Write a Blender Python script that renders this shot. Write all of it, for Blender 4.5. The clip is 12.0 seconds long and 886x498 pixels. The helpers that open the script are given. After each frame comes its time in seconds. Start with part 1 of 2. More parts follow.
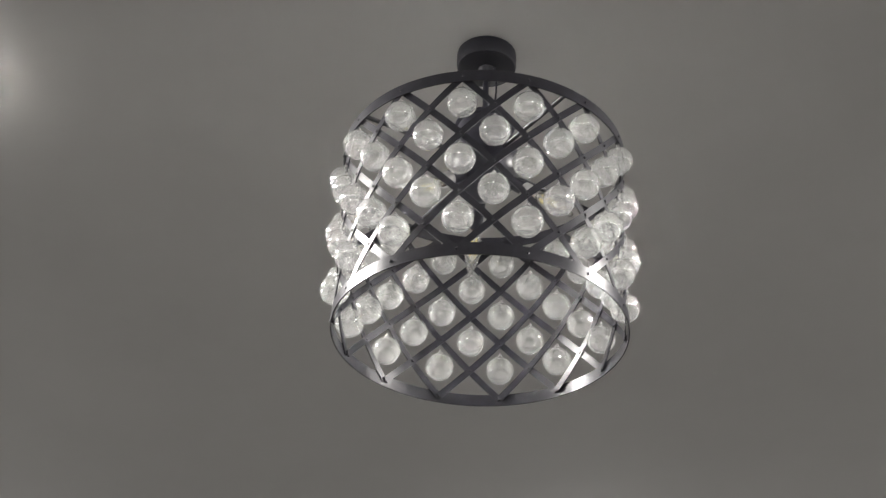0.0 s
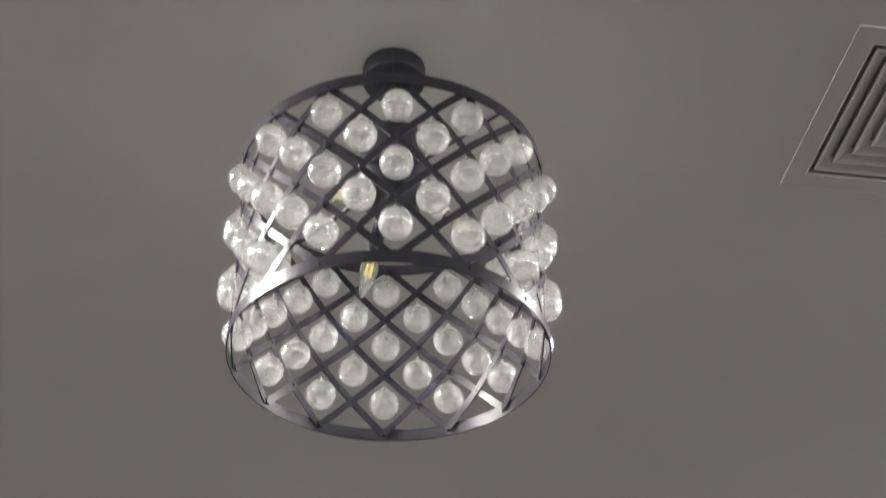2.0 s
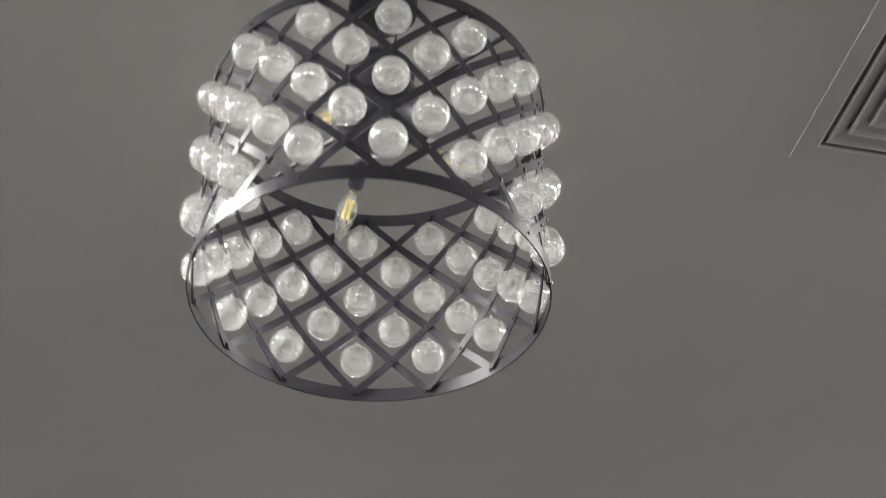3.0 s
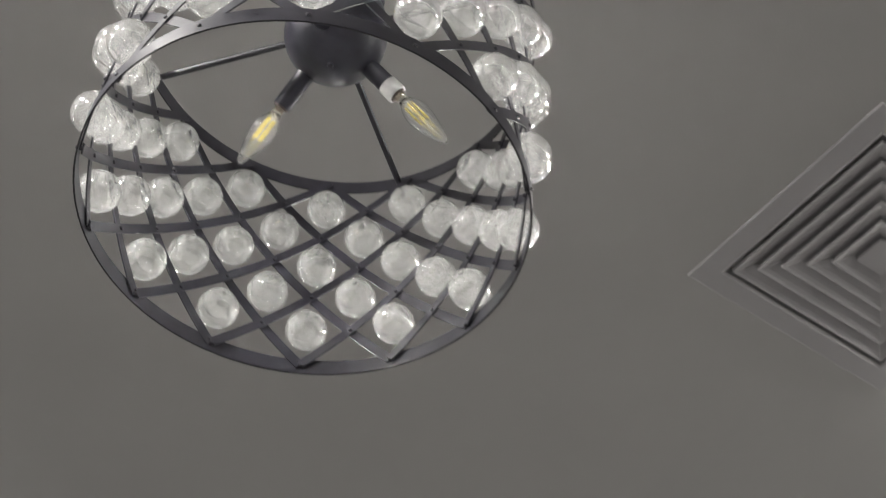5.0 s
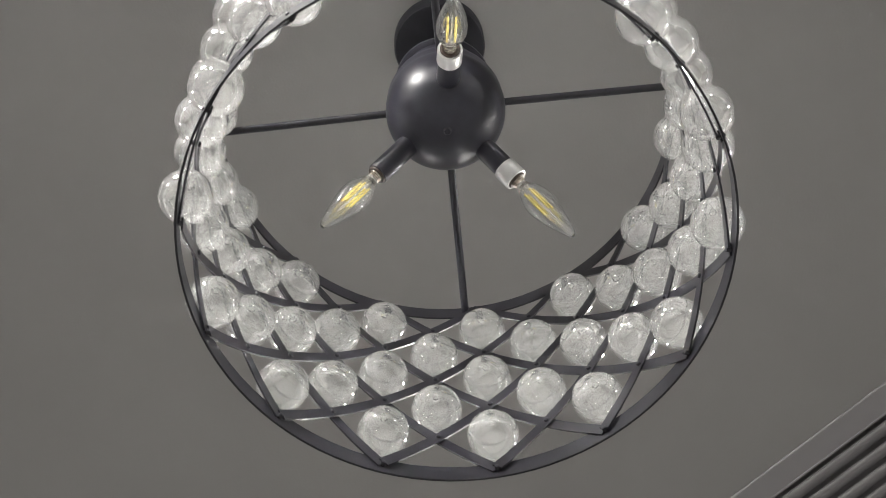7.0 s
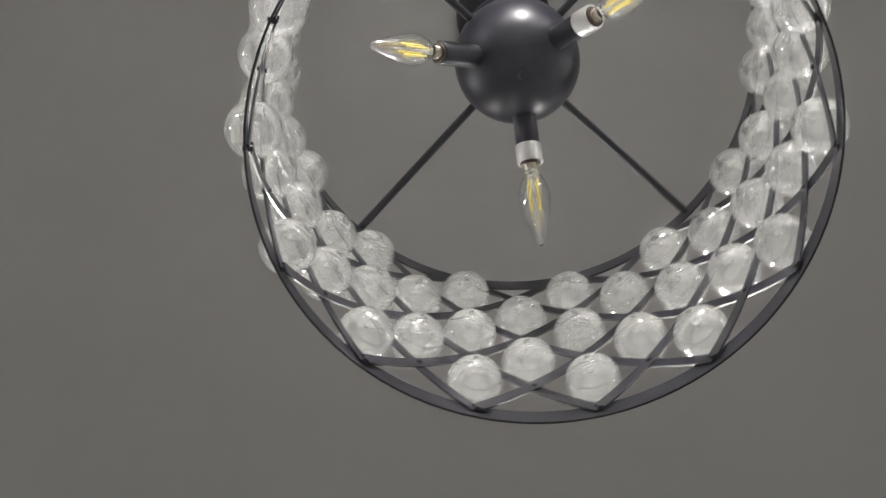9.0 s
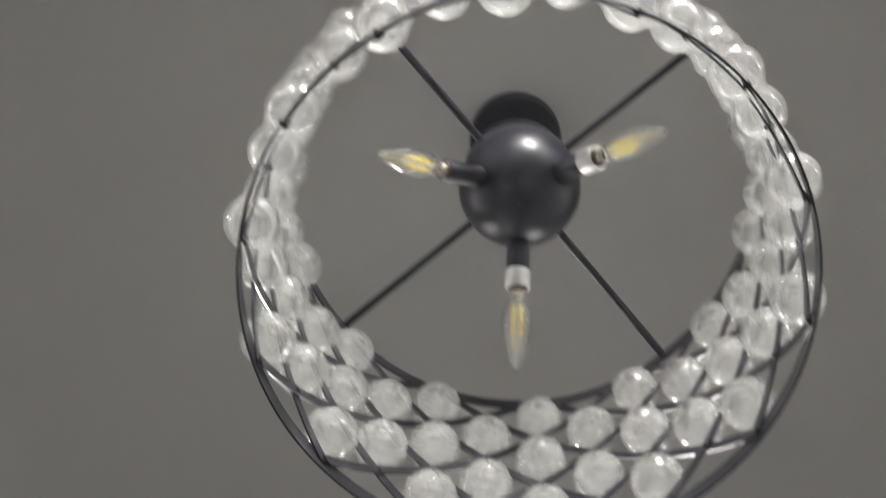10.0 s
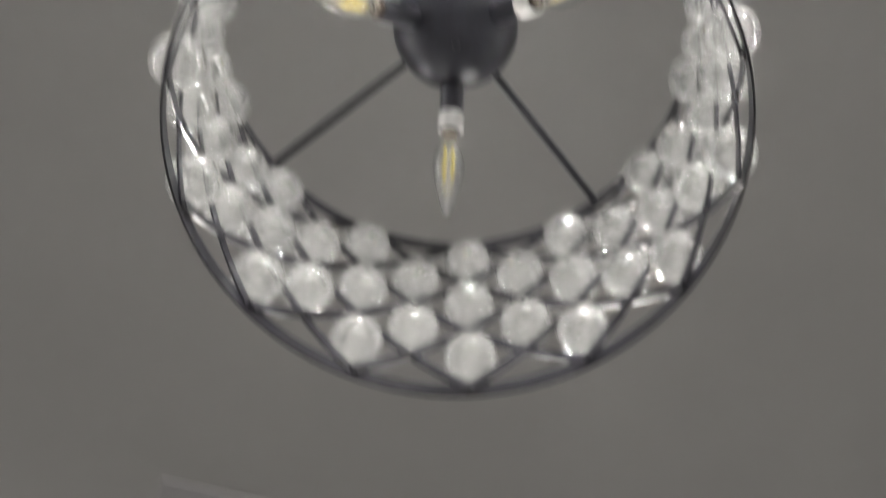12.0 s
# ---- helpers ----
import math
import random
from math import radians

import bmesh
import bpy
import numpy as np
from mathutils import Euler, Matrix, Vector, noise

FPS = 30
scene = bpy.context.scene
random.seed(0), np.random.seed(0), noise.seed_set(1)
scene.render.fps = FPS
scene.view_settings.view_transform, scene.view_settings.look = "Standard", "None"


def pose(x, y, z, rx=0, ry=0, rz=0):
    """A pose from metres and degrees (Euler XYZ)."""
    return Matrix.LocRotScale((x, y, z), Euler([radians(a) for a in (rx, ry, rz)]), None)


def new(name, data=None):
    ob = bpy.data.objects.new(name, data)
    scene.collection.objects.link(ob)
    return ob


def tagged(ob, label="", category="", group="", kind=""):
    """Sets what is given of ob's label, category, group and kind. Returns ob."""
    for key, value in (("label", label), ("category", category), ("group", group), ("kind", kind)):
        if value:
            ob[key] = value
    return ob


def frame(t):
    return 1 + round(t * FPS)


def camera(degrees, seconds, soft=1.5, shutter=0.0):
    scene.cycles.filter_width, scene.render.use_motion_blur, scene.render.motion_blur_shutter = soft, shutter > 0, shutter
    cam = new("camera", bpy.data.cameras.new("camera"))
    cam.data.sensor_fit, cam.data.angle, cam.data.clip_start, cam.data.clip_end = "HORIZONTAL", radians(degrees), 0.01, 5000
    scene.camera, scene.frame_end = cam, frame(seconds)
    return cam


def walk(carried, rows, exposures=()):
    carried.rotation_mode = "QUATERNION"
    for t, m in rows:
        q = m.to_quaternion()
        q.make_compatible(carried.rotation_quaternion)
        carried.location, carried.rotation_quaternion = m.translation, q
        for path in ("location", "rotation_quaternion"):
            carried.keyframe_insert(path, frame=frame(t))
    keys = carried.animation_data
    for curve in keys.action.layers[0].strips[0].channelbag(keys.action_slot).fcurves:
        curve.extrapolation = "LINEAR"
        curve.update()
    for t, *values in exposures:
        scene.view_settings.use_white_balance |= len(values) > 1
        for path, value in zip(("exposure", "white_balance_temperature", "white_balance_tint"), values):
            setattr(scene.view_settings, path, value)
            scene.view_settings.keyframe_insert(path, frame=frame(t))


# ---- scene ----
# ---- camera and walk ----
cam = camera(31.34, 12.0, soft=0.9, shutter=0.8)
walk(cam, [
    (0.0, pose(0.2194, -2.6578, 1.4745, 123.504, -1.997, 5.082)),
    (0.5, pose(0.1975, -2.6549, 1.4807, 123.971, -1.556, 4.044)),
    (1.0, pose(0.1419, -2.6245, 1.4797, 124.165, -0.904, 2.622)),
    (1.2, pose(0.0502, -2.5909, 1.4688, 124.872, -0.417, 0.077)),
    (1.4, pose(-0.0395, -2.5281, 1.4728, 126.319, 0.021, -3.859)),
    (1.5, pose(-0.0868, -2.5006, 1.4714, 127.326, 0.453, -5.944)),
    (1.6, pose(-0.1250, -2.4653, 1.4777, 127.617, 0.885, -6.867)),
    (2.0, pose(-0.2400, -2.3711, 1.4724, 127.281, 0.329, -7.905)),
    (2.5, pose(-0.2420, -2.1597, 1.4496, 128.055, 0.022, -9.478)),
    (3.0, pose(-0.2720, -1.9935, 1.4907, 129.454, -0.446, -11.487)),
    (3.4, pose(-0.4147, -1.7579, 1.4818, 130.682, -0.527, -18.308)),
    (3.5, pose(-0.4393, -1.6905, 1.4884, 131.148, -0.666, -20.223)),
    (3.6, pose(-0.4785, -1.6450, 1.5038, 131.349, -0.596, -22.297)),
    (3.7, pose(-0.5138, -1.5902, 1.5144, 131.820, -0.583, -24.352)),
    (5.3, pose(-0.5134, -1.0994, 1.5066, 141.590, -2.345, -34.735)),
    (5.5, pose(-0.4732, -1.0013, 1.5138, 144.103, -1.863, -34.801)),
    (5.9, pose(-0.4671, -0.8303, 1.5285, 148.172, -1.138, -36.583)),
    (6.0, pose(-0.4582, -0.7714, 1.5153, 149.674, -1.030, -37.082)),
    (6.1, pose(-0.4837, -0.7358, 1.5248, 150.155, -0.721, -38.014)),
    (6.5, pose(-0.5329, -0.5738, 1.5370, 153.414, 0.639, -41.150)),
    (7.0, pose(-0.5253, -0.4146, 1.5440, 155.688, 1.703, -46.582)),
    (7.2, pose(-0.5038, -0.3760, 1.5180, 156.651, 2.058, -47.740)),
    (9.0, pose(-0.3914, 0.1609, 1.5577, 161.216, 1.244, -94.263)),
    (9.2, pose(-0.4140, 0.1658, 1.5434, 161.292, 1.126, -97.794)),
    (9.4, pose(-0.4161, 0.1572, 1.5335, 161.950, 0.827, -101.154)),
    (9.5, pose(-0.4204, 0.1500, 1.5345, 162.165, 0.525, -101.990)),
    (9.6, pose(-0.4247, 0.1427, 1.5355, 162.400, 0.223, -102.673)),
    (9.8, pose(-0.4438, 0.1553, 1.5333, 162.624, -0.154, -102.370)),
    (10.0, pose(-0.4495, 0.1414, 1.5297, 163.997, -1.534, -102.078)),
    (10.5, pose(-0.4605, 0.1341, 1.5260, 165.151, -2.449, -101.938)),
    (11.0, pose(-0.4596, 0.1211, 1.5232, 165.096, -2.026, -102.410)),
    (11.4, pose(-0.4543, 0.1059, 1.5238, 163.039, -1.511, -103.253)),
    (11.5, pose(-0.4600, 0.1157, 1.5333, 162.227, -1.089, -103.388)),
    (11.7, pose(-0.4635, 0.1104, 1.5373, 160.945, -1.048, -103.789)),
    (11.9, pose(-0.4538, 0.1070, 1.5364, 159.446, -0.584, -103.519)),
    (12.0, pose(-0.4761, 0.1296, 1.5611, 157.370, -0.149, -103.993)),
    (12.0333, pose(-0.4775, 0.1310, 1.5620, 156.740, 0.010, -104.120)),
], exposures=[(0.0, -0.08), (2.5, 0.0), (6.5, -0.08), (10.5, -0.09), (12.0, -0.02)])

# ---- world: indoors, closed room ----
world = bpy.data.worlds.new("world")
scene.world = world
world.use_nodes = True
world.node_tree.nodes["Background"].inputs[0].default_value = (0.9, 0.95, 1.0, 1)
world.node_tree.nodes["Background"].inputs[1].default_value = 0.02

# ---- fitted sizes (metres) ----
BASE_Z = 3.05            # underside ring level above the floor
R_RING = 0.29
H_DRUM = 0.4022
CEIL_Z = BASE_Z + 0.705
N_NODE = 14
STEP = math.pi / N_NODE
TURN0 = radians(4.3)
BALL_R = 0.0302
LAMP_POWER = 5.6


# ---- materials ----
def material(name):
    m = bpy.data.materials.new(name)
    m.use_nodes = True
    nt = m.node_tree
    return m, nt, nt.nodes["Principled BSDF"]


def node(nt, kind, **sockets):
    n = nt.nodes.new(kind)
    for key, value in sockets.items():
        n.inputs[key].default_value = value
    return n


def noise_tex(nt, scale, detail=4.0, rough=0.55):
    tc = nt.nodes.new("ShaderNodeTexCoord")
    n = nt.nodes.new("ShaderNodeTexNoise")
    n.inputs["Scale"].default_value = scale
    n.inputs["Detail"].default_value = detail
    n.inputs["Roughness"].default_value = rough
    nt.links.new(tc.outputs["Object"], n.inputs["Vector"])
    return n


def ramp(nt, src, stops):
    r = nt.nodes.new("ShaderNodeValToRGB")
    while len(r.color_ramp.elements) < len(stops):
        r.color_ramp.elements.new(0.5)
    for e, (p, c) in zip(r.color_ramp.elements, stops):
        e.position, e.color = p, (*c, 1)
    nt.links.new(src, r.inputs["Fac"])
    return r


def bump(nt, bsdf, src, strength, distance):
    b = nt.nodes.new("ShaderNodeBump")
    b.inputs["Strength"].default_value = strength
    b.inputs["Distance"].default_value = distance
    nt.links.new(src, b.inputs["Height"])
    nt.links.new(b.outputs["Normal"], bsdf.inputs["Normal"])


def paint(name, lo, hi, scale, rough, bump_scale, bump_depth):
    """Painted plaster: two shades in soft blotches and a fine roller grain."""
    m, nt, b = material(name)
    big = noise_tex(nt, scale, 5.0)
    r = ramp(nt, big.outputs["Fac"], [(0.3, lo), (0.7, hi)])
    nt.links.new(r.outputs["Color"], b.inputs["Base Color"])
    b.inputs["Roughness"].default_value = rough
    fine = noise_tex(nt, bump_scale, 3.0)
    bump(nt, b, fine.outputs["Fac"], 0.25, bump_depth)
    return m


def black_metal(name, rough, deep=1.0, cool=1.0):
    """Satin black powder coat with faint wear."""
    m, nt, b = material(name)
    n = noise_tex(nt, 45, 5.0)
    r = ramp(nt, n.outputs["Fac"], [(0.3, (0.0145 * deep, 0.0141 * deep, 0.0185 * deep * cool)), (0.75, (0.026 * deep, 0.0255 * deep, 0.032 * deep * cool))])
    nt.links.new(r.outputs["Color"], b.inputs["Base Color"])
    q = nt.nodes.new("ShaderNodeMapRange")
    q.inputs["To Min"].default_value, q.inputs["To Max"].default_value = rough - 0.06, rough + 0.08
    nt.links.new(n.outputs["Fac"], q.inputs["Value"])
    nt.links.new(q.outputs["Result"], b.inputs["Roughness"])
    g = noise_tex(nt, 900, 2.0)
    bump(nt, b, g.outputs["Fac"], 0.12, 0.0004)
    return m


def blown_glass(name, haze_amount, sheen=0.05, gloss_rough=0.05, tint=(0.99, 0.995, 0.995)):
    """Clear blown glass under a thin dusty film, speckled and smeared, that scatters light to both sides; the film also
    stands in for pale reflections of the room.
    """
    m = bpy.data.materials.new(name)
    m.use_nodes = True
    nt = m.node_tree
    nt.nodes.clear()
    out = nt.nodes.new("ShaderNodeOutputMaterial")
    glass = node(nt, "ShaderNodeBsdfGlass", Color=(*tint, 1), Roughness=0.0, IOR=1.5)
    front = node(nt, "ShaderNodeBsdfDiffuse", Color=(0.85, 0.845, 0.825, 1))
    back = node(nt, "ShaderNodeBsdfTranslucent", Color=(0.85, 0.845, 0.825, 1))
    dust_haze = node(nt, "ShaderNodeMixShader", Fac=0.5)
    nt.links.new(front.outputs[0], dust_haze.inputs[1])
    nt.links.new(back.outputs[0], dust_haze.inputs[2])
    speck = noise_tex(nt, 520, 3.0, 0.75)
    smear = noise_tex(nt, 70, 3.0, 0.6)
    both = node(nt, "ShaderNodeMix", Factor=0.4)
    nt.links.new(speck.outputs["Fac"], both.inputs[2])
    nt.links.new(smear.outputs["Fac"], both.inputs[3])
    d = nt.nodes.new("ShaderNodeMapRange")
    d.inputs["From Min"].default_value, d.inputs["From Max"].default_value = 0.36, 0.66
    d.inputs["To Min"].default_value, d.inputs["To Max"].default_value = haze_amount * 0.35, haze_amount * 1.65
    nt.links.new(both.outputs[0], d.inputs["Value"])
    mix = nt.nodes.new("ShaderNodeMixShader")
    nt.links.new(d.outputs["Result"], mix.inputs[0])
    nt.links.new(glass.outputs[0], mix.inputs[1])
    nt.links.new(dust_haze.outputs[0], mix.inputs[2])
    gloss = node(nt, "ShaderNodeBsdfGlossy", Color=(1, 1, 1, 1), Roughness=gloss_rough)
    gloss.distribution = "BECKMANN"
    ripple = noise_tex(nt, 110, 2.0)
    dent = node(nt, "ShaderNodeBump", Strength=0.10, Distance=0.0008)
    nt.links.new(ripple.outputs["Fac"], dent.inputs["Height"])
    nt.links.new(dent.outputs["Normal"], gloss.inputs["Normal"])
    top = node(nt, "ShaderNodeMixShader", Fac=sheen)
    nt.links.new(mix.outputs[0], top.inputs[1])
    nt.links.new(gloss.outputs[0], top.inputs[2])
    nt.links.new(top.outputs[0], out.inputs["Surface"])
    return m


def plain(name, color, rough, metal=0.0):
    m, nt, b = material(name)
    n = noise_tex(nt, 60, 4.0)
    r = ramp(nt, n.outputs["Fac"], [(0.3, tuple(c * 0.85 for c in color)), (0.7, color)])
    nt.links.new(r.outputs["Color"], b.inputs["Base Color"])
    b.inputs["Roughness"].default_value = rough
    b.inputs["Metallic"].default_value = metal
    return m


def lit(name, color, strength):
    m = bpy.data.materials.new(name)
    m.use_nodes = True
    nt = m.node_tree
    nt.nodes.clear()
    out = nt.nodes.new("ShaderNodeOutputMaterial")
    e = node(nt, "ShaderNodeEmission", Color=(*color, 1), Strength=strength)
    nt.links.new(e.outputs[0], out.inputs["Surface"])
    return m


M_CEILING = paint("ceiling_paint", (0.478, 0.469, 0.459), (0.508, 0.499, 0.488), 2.2, 0.85, 260, 0.0012)
M_WALL = paint("wall_paint", (0.122, 0.122, 0.118), (0.138, 0.138, 0.134), 1.5, 0.8, 220, 0.001)
M_FLOOR = paint("floor_tile", (0.098, 0.0965, 0.094), (0.116, 0.1145, 0.112), 3.0, 0.35, 30, 0.0006)
M_FRAME = black_metal("black_satin_metal", 0.30, 1.1)
M_HUB = black_metal("black_hub_metal", 0.35, 1.15, 1.12)
M_CANOPY = black_metal("black_canopy_metal", 0.55, 0.5, 1.3)
# ball film set strong enough to add the whitish haze of a reflected bright floor
M_BALL = blown_glass("ball_glass", 0.045, 0.25, 0.105)
M_BULB = blown_glass("bulb_glass", 0.008, 0.16, 0.11)
M_LOOP = blown_glass("loop_glass", 0.4, 0.2)
M_COLLAR = plain("silver_foil_collar", (0.62, 0.62, 0.61), 0.38, 0.65)
M_SCREW = plain("nickel_screw_base", (0.75, 0.68, 0.58), 0.25, 1.0)
M_RIM = plain("socket_rim", (0.055, 0.034, 0.026), 0.4)
M_PHOSPHOR = plain("yellow_phosphor", (0.62, 0.49, 0.08), 0.6)
M_VENT = paint("vent_enamel", (0.450, 0.438, 0.448), (0.480, 0.468, 0.478), 8, 0.85, 300, 0.0003)
M_DUCT = plain("dark_duct", (0.5, 0.48, 0.5), 0.8)
M_TRIM = plain("lamp_trim", (0.8, 0.8, 0.78), 0.4)
M_LED = lit("led_disc", (1.0, 0.975, 0.94), 42 * LAMP_POWER)
M_DOME = lit("led_dome", (1.0, 0.965, 0.925), 175 * LAMP_POWER)


# ---- mesh builders ----
def mesh_object(name, bm, mat, smooth=False):
    me = bpy.data.meshes.new(name)
    bm.normal_update()
    bm.to_mesh(me)
    bm.free()
    me.materials.append(mat)
    if smooth:
        for p in me.polygons:
            p.use_smooth = True
        me.set_sharp_from_angle(angle=radians(38))
    return new(name, me)


def part(name, bm, mat, parent, label="", smooth=False):
    ob = mesh_object(name, bm, mat, smooth)
    ob.parent = parent
    if label:
        tagged(ob, label=label)
    return ob


def part_from(name, me, parent, m=None):
    """One more part on a mesh that alike parts share."""
    ob = new(name, me)
    ob.parent = parent
    if m is not None:
        ob.matrix_local = m
    return ob


def lathe(profile, segs=32, m=None):
    """Turn (radius, height) pairs round z; end radii of 0 close the form."""
    bm = bmesh.new()
    loops = []
    for r, z in profile:
        if r < 1e-6:
            loops.append([bm.verts.new((0, 0, z))])
        else:
            loops.append([bm.verts.new((r * math.cos(2 * math.pi * i / segs), r * math.sin(2 * math.pi * i / segs), z)) for i in range(segs)])
    for a, b in zip(loops, loops[1:]):
        for i in range(segs):
            k = (i + 1) % segs
            if len(a) == 1 and len(b) == 1:
                continue
            if len(a) == 1:
                bm.faces.new((a[0], b[i], b[k]))
            elif len(b) == 1:
                bm.faces.new((a[i], b[0], a[k]))
            else:
                bm.faces.new((a[i], b[i], b[k], a[k]))
    bmesh.ops.recalc_face_normals(bm, faces=bm.faces)
    if m is not None:
        bm.transform(m)
    return bm


def hollow(outer, inner, segs=32, m=None):
    """A blown vessel: an outer skin and an inner one that faces inwards."""
    bm = lathe(outer, segs)
    core = lathe(inner, segs)
    bmesh.ops.reverse_faces(core, faces=core.faces)
    me = bpy.data.meshes.new("lining")
    core.to_mesh(me)
    core.free()
    bm.from_mesh(me)
    bpy.data.meshes.remove(me)
    if m is not None:
        bm.transform(m)
    return bm


def sweep(points, radius, segs=8, close=False):
    """A round bar along a row of points."""
    bm = bmesh.new()
    pts = [Vector(p) for p in points]
    n = len(pts)
    loops = []
    for i, p in enumerate(pts):
        a = pts[(i - 1) % n] if close or i else p
        b = pts[(i + 1) % n] if close or i < n - 1 else p
        q = (b - a).to_track_quat("Z", "Y")
        loops.append([bm.verts.new(p + q @ Vector((radius * math.cos(2 * math.pi * k / segs), radius * math.sin(2 * math.pi * k / segs), 0))) for k in range(segs)])
    pairs = list(zip(loops, loops[1:]))
    if close:
        pairs.append((loops[-1], loops[0]))
    for a, b in pairs:
        for k in range(segs):
            bm.faces.new((a[k], a[(k + 1) % segs], b[(k + 1) % segs], b[k]))
    if not close:
        bm.faces.new(loops[0][::-1])
        bm.faces.new(loops[-1])
    bmesh.ops.recalc_face_normals(bm, faces=bm.faces)
    return bm


def band(rows, close=False):
    """A bar of rectangular section: rows of four corner points."""
    bm = bmesh.new()
    loops = [[bm.verts.new(p) for p in row] for row in rows]
    pairs = list(zip(loops, loops[1:]))
    if close:
        pairs.append((loops[-1], loops[0]))
    for a, b in pairs:
        for k in range(4):
            bm.faces.new((a[k], a[(k + 1) % 4], b[(k + 1) % 4], b[k]))
    if not close:
        bm.faces.new(loops[0][::-1])
        bm.faces.new(loops[-1])
    bmesh.ops.recalc_face_normals(bm, faces=bm.faces)
    return bm


def box(x0, y0, z0, x1, y1, z1, bevel=0.0):
    bm = bmesh.new()
    bmesh.ops.create_cube(bm, size=1)
    bm.transform(Matrix.Translation(((x0 + x1) / 2, (y0 + y1) / 2, (z0 + z1) / 2)) @ Matrix.Diagonal((x1 - x0, y1 - y0, z1 - z0, 1)))
    if bevel:
        bmesh.ops.bevel(bm, geom=bm.edges, offset=bevel, segments=2, affect="EDGES")
    return bm


def square_ring(rows):
    """Nested squares (half size, height), joined into a mitred sheet that closes on itself."""
    bm = bmesh.new()
    loops = [[bm.verts.new((sx * h, sy * h, z)) for sx, sy in ((-1, -1), (1, -1), (1, 1), (-1, 1))] for h, z in rows]
    for a, b in zip(loops, loops[1:] + loops[:1]):
        for k in range(4):
            bm.faces.new((a[k], a[(k + 1) % 4], b[(k + 1) % 4], b[k]))
    bmesh.ops.recalc_face_normals(bm, faces=bm.faces)
    return bm


def around(r, phi, z):
    """A point at the angle phi, from +y towards +x."""
    return Vector((r * math.sin(phi), r * math.cos(phi), z))


# ---- the room ----
X0, X1, Y0, Y1 = -3.7, 3.8, -5.4, 4.6
VENT_X, VENT_Y, VENT_TURN = 1.165, 0.004, radians(0.8)
CORE = 0.2015
BORDER = 0.052


def build_room():
    floor = mesh_object("floor", box(X0 - 0.2, Y0 - 0.2, -0.2, X1 + 0.2, Y1 + 0.2, 0), M_FLOOR)
    tagged(floor, "dark grey stone tile floor", "floor", kind="structure")
    for name, b in (("wall_north", (X0, Y1, 0, X1, Y1 + 0.2, CEIL_Z)), ("wall_south", (X0, Y0 - 0.2, 0, X1, Y0, CEIL_Z)),
                    ("wall_west", (X0 - 0.2, Y0 - 0.2, 0, X0, Y1 + 0.2, CEIL_Z)), ("wall_east", (X1, Y0 - 0.2, 0, X1 + 0.2, Y1 + 0.2, CEIL_Z))):
        tagged(mesh_object(name, box(*b), M_WALL), "plain mid-grey painted plaster wall", "wall", kind="structure")
    # ceiling slab with the opening for the air diffuser
    bm = bmesh.new()
    rot = Matrix.Translation((VENT_X, VENT_Y, 0)) @ Matrix.Rotation(VENT_TURN, 4, "Z")
    h = CORE + 0.02
    loops = []
    for z in (CEIL_Z, CEIL_Z + 0.15):
        outer = [bm.verts.new((x, y, z)) for x, y in ((X0 - 0.2, Y0 - 0.2), (X1 + 0.2, Y0 - 0.2), (X1 + 0.2, Y1 + 0.2), (X0 - 0.2, Y1 + 0.2))]
        inner = [bm.verts.new(rot @ Vector((sx * h, sy * h, z))) for sx, sy in ((-1, -1), (1, -1), (1, 1), (-1, 1))]
        loops.append((outer, inner))
        for k in range(4):
            bm.faces.new((outer[k], outer[(k + 1) % 4], inner[(k + 1) % 4], inner[k]))
    for which in (0, 1):
        for k in range(4):
            a, b = loops[0][which], loops[1][which]
            bm.faces.new((a[k], a[(k + 1) % 4], b[(k + 1) % 4], b[k]))
    bmesh.ops.recalc_face_normals(bm, faces=bm.faces)
    tagged(mesh_object("ceiling", bm, M_CEILING), "smooth warm grey-white painted plaster ceiling", "ceiling", kind="structure")


build_room()


def build_vent():
    vent = new("air_diffuser")
    tagged(vent, "square off-white metal ceiling air diffuser with nested louvers", "air vent")
    vent.matrix_world = Matrix.Translation((VENT_X, VENT_Y, CEIL_Z)) @ Matrix.Rotation(VENT_TURN, 4, "Z")
    o = CORE + BORDER
    part("flange", square_ring([(o, -0.0005), (o - 0.0005, -0.0032), (o - 0.002, -0.0042), (CORE + 0.008, -0.0046), (CORE + 0.002, -0.0020), (CORE + 0.001, 0.016), (CORE + 0.012, 0.016), (CORE + 0.012, 0.003)]), M_VENT, vent)
    part("duct_box", square_ring([(CORE + 0.018, 0.004), (CORE + 0.018, 0.024), (0.001, 0.024), (0.001, 0.027), (CORE + 0.0185, 0.027), (CORE + 0.0185, 0.004)]), M_DUCT, vent, "grey duct opening behind the louvers")
    pitch = 0.0325
    blade = [(0.0, -0.0022), (0.002, -0.0042), (0.007, -0.0035), (0.014, -0.0005), (0.022, 0.0045), (0.029, 0.0090), (0.034, 0.0125),
             (0.0345, 0.0131), (0.0295, 0.0101), (0.022, 0.0058), (0.013, 0.0010), (0.003, -0.0018)]
    for i in range(5):
        a = CORE - 0.006 - i * pitch
        part("louver", square_ring([(a - d, z) for d, z in blade]), M_VENT, vent)
    c = CORE - 0.006 - 5 * pitch
    part("centre_plate", box(-c, -c, -0.0035, c, c, 0.0005, 0.0015), M_VENT, vent)


build_vent()


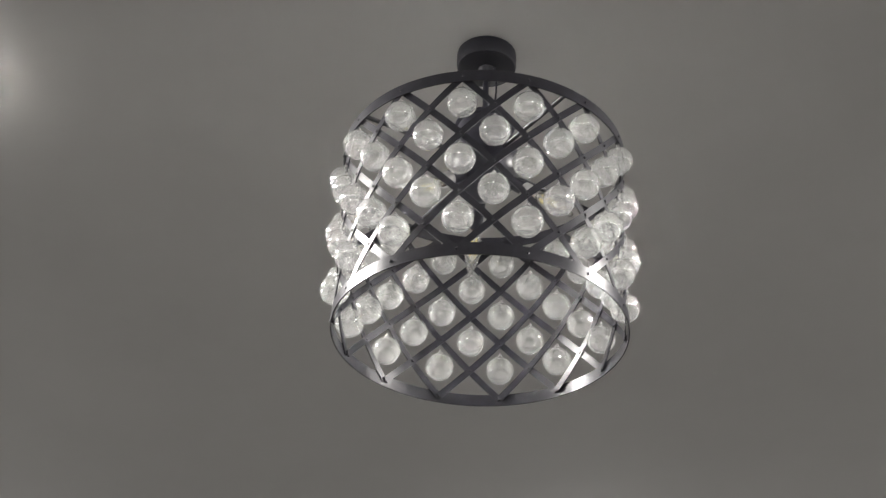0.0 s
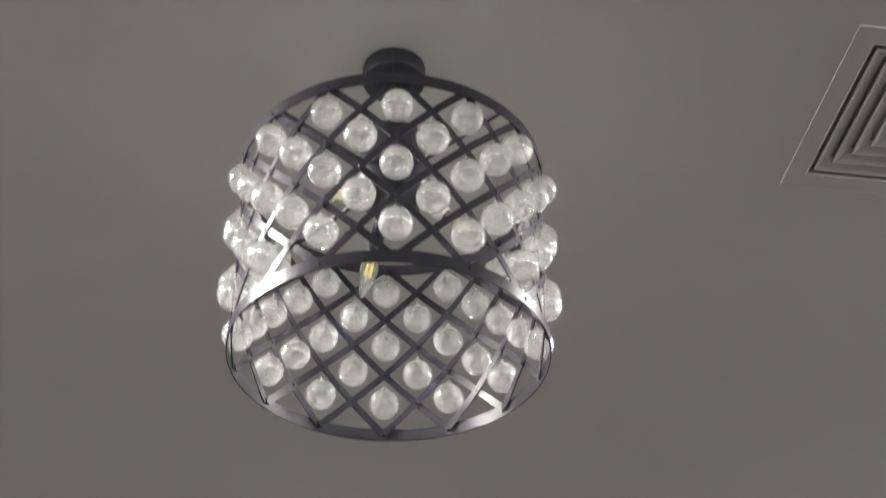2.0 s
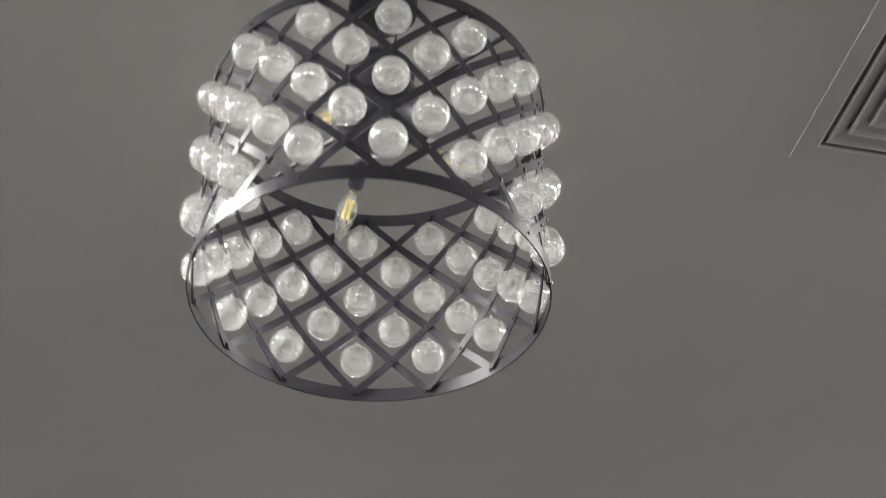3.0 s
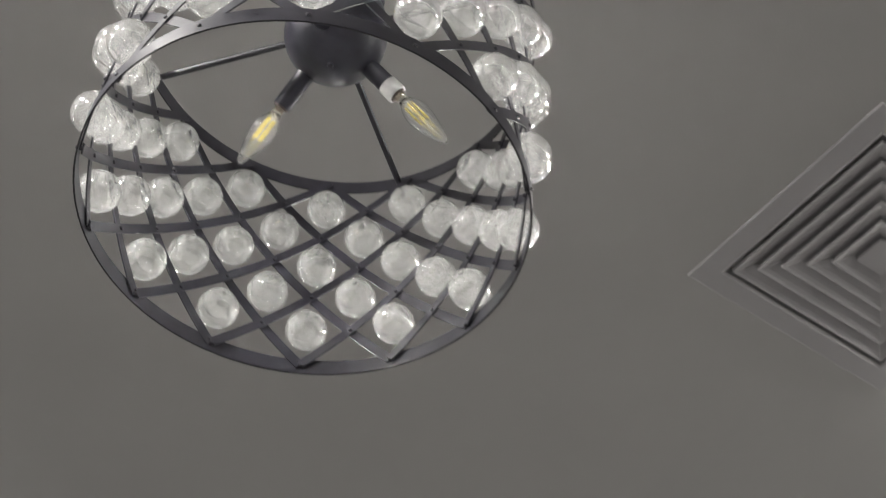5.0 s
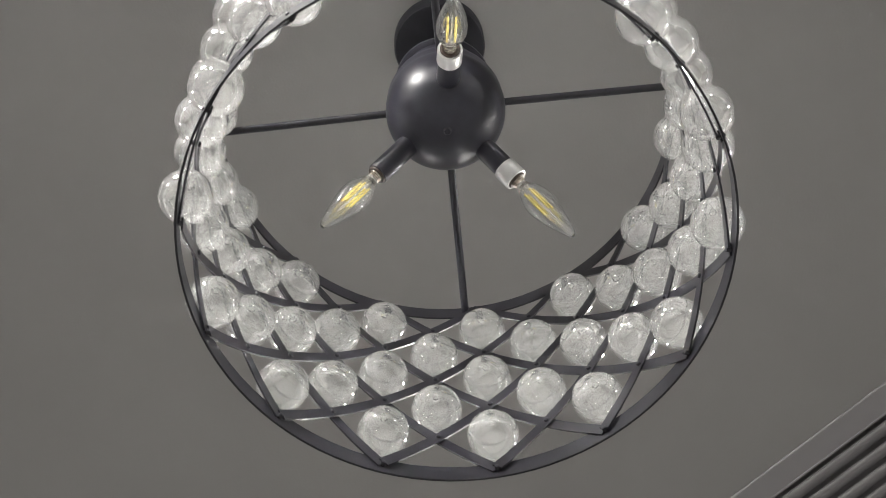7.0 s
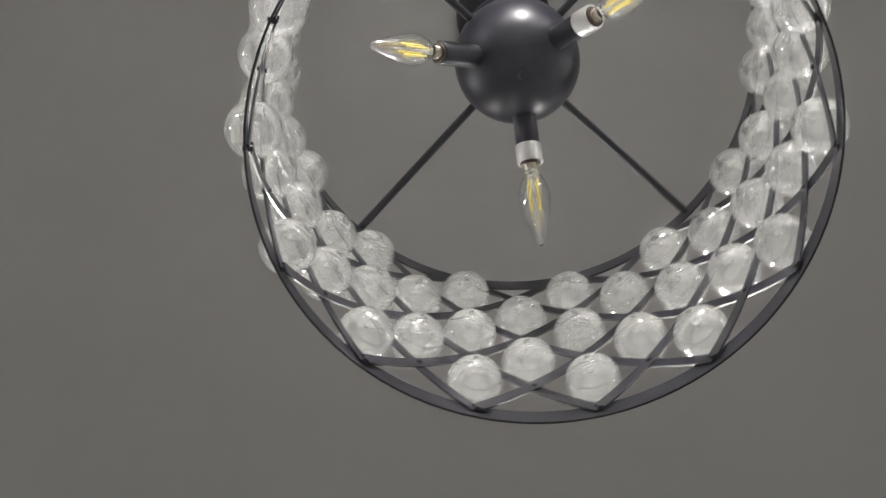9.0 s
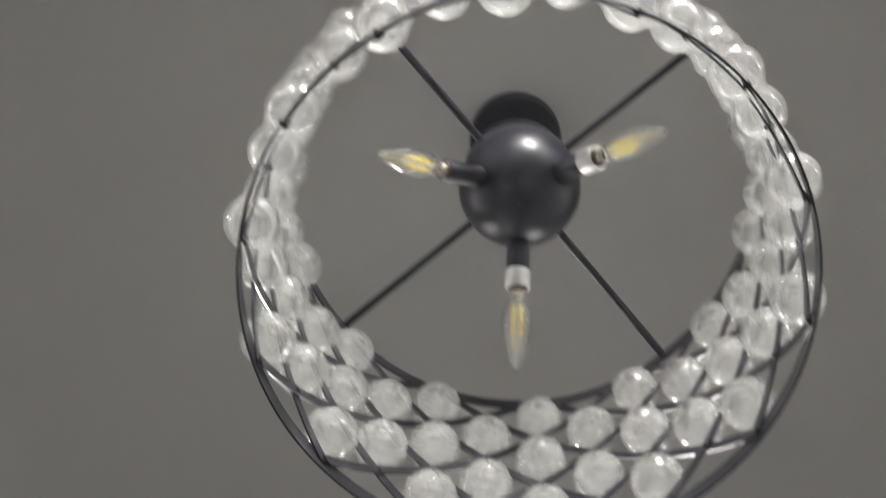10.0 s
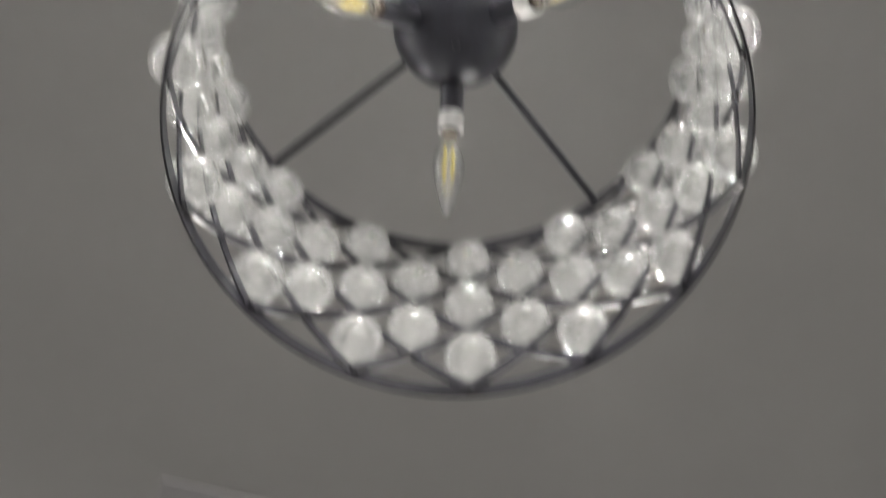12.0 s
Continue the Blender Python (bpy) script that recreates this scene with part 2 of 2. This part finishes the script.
# ---- room lamps ----
def build_downlight(x, y, dome=False):
    lamp = new("downlight")
    lamp.location = (x, y, CEIL_Z)
    if dome:
        tagged(lamp, "round surface-mounted white ceiling lamp, switched on", "ceiling light", group="room lamps")
        part("trim", lathe([(0.0, -0.001), (0.115, -0.001), (0.116, -0.005), (0.1150, -0.0110), (0.1135, -0.0118), (0.112, -0.0118), (0.0, -0.0118)], 40), M_TRIM, lamp)
        part("diffuser", lathe([(0.111, -0.0126), (0.107, -0.0136), (0.080, -0.0144), (0.040, -0.0148), (0.0, -0.0149)], 40), M_DOME, lamp, "glowing opal diffuser")
    else:
        tagged(lamp, "round opal globe ceiling lamp, switched on", "ceiling light", group="room lamps")
        part("trim", lathe([(0.138, -0.003), (0.140, -0.010), (0.148, -0.010), (0.152, -0.006), (0.152, -0.001), (0.0, -0.001), (0.0, -0.003), (0.138, -0.003)], 40), M_TRIM, lamp)
        part("diffuser", lathe([(0.132, -0.004), (0.128, -0.034), (0.111, -0.062), (0.078, -0.083), (0.039, -0.093), (0.0, -0.096)], 28), M_LED, lamp, "glowing opal globe")


build_downlight(-1.26, -0.02, dome=True)
build_downlight(1.63, 0.0, dome=True)
for lx, ly in ((-2.6, -1.3), (2.7, -1.5), (-1.9, -3.3), (2.0, -3.3), (0.1, -4.5), (-2.3, 3.5), (2.2, 3.4), (0.2, 3.4), (-2.8, 0.9), (2.9, 1.2)):
    build_downlight(lx, ly)


# ---- the chandelier ----
def node_point(h, j, dr=0.0):
    u = 1 - j / 6
    r = R_RING * (1 + 0.005 * u - 0.031 * u * (1 - u)) + dr
    return around(r, TURN0 + h * STEP, BASE_Z + H_DRUM * u)


def radius_at(j):
    u = 1 - j / 6
    return R_RING * (1 + 0.005 * u - 0.031 * u * (1 - u))


def flat_ring(j, height, thick):
    r, z = radius_at(j), BASE_Z + H_DRUM * (1 - j / 6)
    rows = []
    for i in range(96):
        p = 2 * math.pi * i / 96
        rows.append([around(r + thick, p, z - height / 2), around(r + thick, p, z + height / 2), around(r, p, z + height / 2), around(r, p, z - height / 2)])
    return band(rows, close=True)


def lattice_strip(h0, sense, inset):
    """A flat strip that climbs once across the drum, six half steps round."""
    w, thick, rows = 0.0140, 0.0022, []
    for i in range(25):
        j = 6 * i / 24
        phi = TURN0 + (h0 + sense * j) * STEP
        r = radius_at(j) - inset
        z = BASE_Z + H_DRUM * (1 - j / 6)
        up = Vector((-sense * r * STEP * math.cos(phi), sense * r * STEP * math.sin(phi), 0))
        along = Vector((sense * r * STEP * math.cos(phi), -sense * r * STEP * math.sin(phi), -H_DRUM / 6)).normalized()
        out = Vector((math.sin(phi), math.cos(phi), 0))
        side = along.cross(out).normalized() * (w / 2)
        c = around(r, phi, z)
        rows.append([c - side, c + side, c + side - out * thick, c - side - out * thick])
    return band(rows)


def aim(point, way):
    """A pose at a point whose z axis runs along way."""
    return Matrix.Translation(point) @ Vector(way).to_track_quat("Z", "Y").to_matrix().to_4x4()


def build_chandelier():
    lamp = new("chandelier")
    tagged(lamp, "black metal drum chandelier hung with clear glass balls, unlit candle bulbs", "chandelier")

    # suspension
    part("canopy", lathe([(0.0, CEIL_Z - 0.0005), (0.0642, CEIL_Z - 0.0005), (0.065, CEIL_Z - 0.004), (0.065, CEIL_Z - 0.034), (0.063, CEIL_Z - 0.040), (0.055, CEIL_Z - 0.042), (0.018, CEIL_Z - 0.043), (0.014, CEIL_Z - 0.054), (0.0, CEIL_Z - 0.054)], 48), M_CANOPY, lamp, "round black ceiling canopy", True)
    hub_z = BASE_Z + 0.397
    part("stem", lathe([(0.0, hub_z + 0.1), (0.0065, hub_z + 0.1), (0.0065, CEIL_Z - 0.045), (0.0, CEIL_Z - 0.045)], 16), M_HUB, lamp, "", True)
    cord = [Vector((0.012 + 0.012 * math.sin(2.6 * t), -0.008 - 0.01 * math.sin(3.1 * t), hub_z + 0.1 + (CEIL_Z - 0.045 - hub_z - 0.1) * t)) for t in [i / 20 for i in range(21)]]
    part("cord", sweep(cord, 0.0022, 6), M_HUB, lamp, "thin black electric cord", True)

    # hub: a round body with a lip below a flat cap
    prof = [(0.0, hub_z + 0.120), (0.012, hub_z + 0.119), (0.014, hub_z + 0.115), (0.058, hub_z + 0.114), (0.0625, hub_z + 0.1125), (0.0640, hub_z + 0.109), (0.0638, hub_z + 0.105), (0.0610, hub_z + 0.1025), (0.0575, hub_z + 0.1015), (0.0575, hub_z + 0.090), (0.0605, hub_z + 0.077), (0.067, hub_z + 0.059), (0.0720, hub_z + 0.042), (0.0751, hub_z + 0.025)]
    for i in range(17):
        a = radians(12 - i * (12 + 86) / 16)
        prof.append((0.0762 * math.cos(a), hub_z + 0.0762 * math.sin(a)))
    prof += [(0.0045, hub_z - 0.0770), (0.0038, hub_z - 0.0788), (0.0, hub_z - 0.0796)]
    part("hub", lathe(prof, 56), M_HUB, lamp, "glossy black ball-shaped hub", True)

    # spokes from the hub to the upper ring
    for deg in (51.9, 142.3, 231.9, 322.2):
        phi = radians(deg)
        a, b = around(0.07, phi, hub_z + 0.009), around(radius_at(0) - 0.002, phi, BASE_Z + H_DRUM - 0.002)
        bm = sweep([a, a.lerp(b, 0.5), b], 0.0051, 10)
        part("spoke", bm, M_FRAME, lamp, "", True)

    # rings and lattice
    for j, name in ((0, "upper_ring"), (6, "lower_ring")):
        part(name, flat_ring(j, 0.026, 0.0024), M_FRAME, lamp, "", True)
    for i in range(N_NODE):
        part("strip", lattice_strip(2 * i, 1, 0.0004), M_FRAME, lamp, "", True)
        part("strip", lattice_strip(2 * i, -1, 0.0034), M_FRAME, lamp, "", True)

    # rivets at every crossing
    rivet = lathe([(0.0, 0.0022), (0.0016, 0.002), (0.0028, 0.001), (0.0031, -0.008), (0.0028, -0.0085), (0.0, -0.009)], 10)
    first = None
    for j in range(7):
        for h in range(j % 2, 2 * N_NODE, 2):
            lift = 0.0026 if j in (0, 6) else 0.0003
            phi = TURN0 + h * STEP
            m = aim(node_point(h, j, lift), (math.sin(phi), math.cos(phi), 0))
            if first is None:
                first = part("rivet", rivet, M_FRAME, lamp, "", True)
                first.matrix_local = m
            else:
                part_from("rivet", first.data, lamp, m)

    # glass balls, each hung from the crossing above its cell
    prof = [(0.0, -BALL_R)]
    for i in range(1, 20):
        a = -math.pi / 2 + math.pi * i / 20
        prof.append((BALL_R * math.cos(a), BALL_R * math.sin(a)))
    prof = prof[:-1] + [(0.0046, BALL_R * 0.99), (0.0036, BALL_R + 0.0022), (0.002, BALL_R + 0.003), (0.0, BALL_R + 0.0031)]
    wall = 0.0009
    inside = [(0.0 if i in (0, 24) else (BALL_R - wall) * math.sin(math.pi * i / 24), -(BALL_R - wall) * math.cos(math.pi * i / 24)) for i in range(25)]
    ball_me = loop_me = hook_me = None
    eye = [(0.0034 * math.cos(2 * math.pi * k / 14), 0, BALL_R + 0.0058 + 0.0034 * math.sin(2 * math.pi * k / 14)) for k in range(14)]
    hook = [(0, 0.0012, BALL_R + 0.007), (0, 0.0018, BALL_R + 0.010), (0.0004, 0.0002, BALL_R + 0.014), (-0.0003, 0.0, BALL_R + 0.022), (0.0, 0.001, H_DRUM / 6 - 0.004 + 0.001)]
    rng = random.Random(4)
    for j in range(1, 6):
        for h in range((j + 1) % 2, 2 * N_NODE, 2):
            phi = TURN0 + h * STEP
            c = around(radius_at(j) - 0.0005 + rng.uniform(-0.0015, 0.0015), phi + rng.uniform(-0.002, 0.002), BASE_Z + H_DRUM * (1 - j / 6) + 0.004 + rng.uniform(-0.001, 0.001))
            m = Matrix.Translation(c) @ Matrix.Rotation(-phi + rng.uniform(-0.5, 0.5), 4, "Z")
            if ball_me is None:
                ball = part("glass_ball", hollow(prof, inside, 40), M_BALL, lamp, "clear hollow blown glass ball", True)
                ball_me = ball.data
                ball.matrix_local = m
                l = part("loop", sweep(eye, 0.0015, 6, True), M_LOOP, ball, "", True)
                k = part("hook", sweep(hook, 0.0006, 5), M_FRAME, ball, "thin dark wire hook", True)
                loop_me, hook_me = l.data, k.data
            else:
                ball = part_from("glass_ball", ball_me, lamp, m)
                tagged(ball, label="clear hollow blown glass ball")
                part_from("loop", loop_me, ball)
                part_from("hook", hook_me, ball)
            ball.visible_shadow = False

    # three candle arms with bulbs
    tips = ((-0.0390, 0.1768, 0.2420), (0.1850, -0.0345, 0.2455), (-0.1365, -0.1355, 0.2395))
    for k, tip in enumerate(tips):
        origin = Vector((0, 0, hub_z))
        end = Vector((tip[0], tip[1], BASE_Z + tip[2]))
        length = (end - origin).length
        m = aim(origin, end - origin)
        black = 0.47 if k else 0.56
        arm = part("candle_arm", lathe([(0.0, 0.06), (0.0135, 0.06), (0.0142, 0.075), (0.0142, black * length - 0.001), (0.0136, black * length), (0.0, black * length)], 24, m), M_HUB, lamp, "glossy black bulb sleeve", True)
        if k:
            part("collar", lathe([(0.0, 0.466 * length), (0.0153, 0.466 * length), (0.0156, 0.470 * length), (0.0155, 0.556 * length), (0.0149, 0.561 * length), (0.0125, 0.561 * length), (0.0125, 0.55 * length), (0.0, 0.55 * length)], 24, m), M_COLLAR, arm, "pale silver foil collar", True)
        part("socket_rim", lathe([(0.0, 0.55 * length), (0.0122, 0.55 * length), (0.0125, 0.566 * length), (0.0118, 0.571 * length), (0.0088, 0.57 * length), (0.0085, 0.556 * length), (0.0, 0.556 * length)], 24, m), M_RIM, arm, "brown-black socket rim", True)
        g0, g1 = 0.598 * length, length
        shape = [(0.0, 0.0078), (0.05, 0.0088), (0.12, 0.0124), (0.2, 0.0162), (0.3, 0.0186), (0.4, 0.0188), (0.5, 0.0174), (0.6, 0.0155), (0.7, 0.0129), (0.8, 0.0101), (0.88, 0.0077), (0.94, 0.0057), (0.98, 0.0037), (1.0, 0.0)]
        skin = [(r, g0 + (g1 - g0) * u) for u, r in shape]
        lining = [(max(r - 0.0007, 0.0), z - (0.001 if r < 0.002 else 0.0)) for r, z in skin]
        bulb = part("bulb", hollow([(0.0, g0 - 0.0005)] + skin, [(0.0, g0 + 0.0005)] + lining[1:], 28, m), M_BULB, lamp, "clear glass candle LED bulb, unlit", True)
        bulb.visible_shadow = False
        screw = [(0.0, 0.55 * length)]
        for i in range(9):
            screw.append((0.0082 if i % 2 else 0.0074, (0.555 + 0.0055 * i) * length))
        screw.append((0.0, 0.603 * length))
        part("screw_base", lathe(screw, 20, m), M_SCREW, bulb, "shiny nickel screw base", True)
        part("glass_stem", lathe([(0.0, g0), (0.0045, g0), (0.0028, g0 + 0.012), (0.0012, g0 + 0.02), (0.001, g0 + 0.062), (0.0, g0 + 0.062)], 12, m), M_LOOP, bulb, "", True)
        for i in range(4):
            a = math.pi / 4 + i * math.pi / 2
            rod = sweep([(0.0066 * math.cos(a), 0.0066 * math.sin(a), g0 + 0.014), (0.0070 * math.cos(a), 0.0070 * math.sin(a), g0 + 0.05)], 0.0014, 8)
            rod.transform(m)
            part("filament", rod, M_PHOSPHOR, bulb, "yellow LED filament stick", True)


build_chandelier()
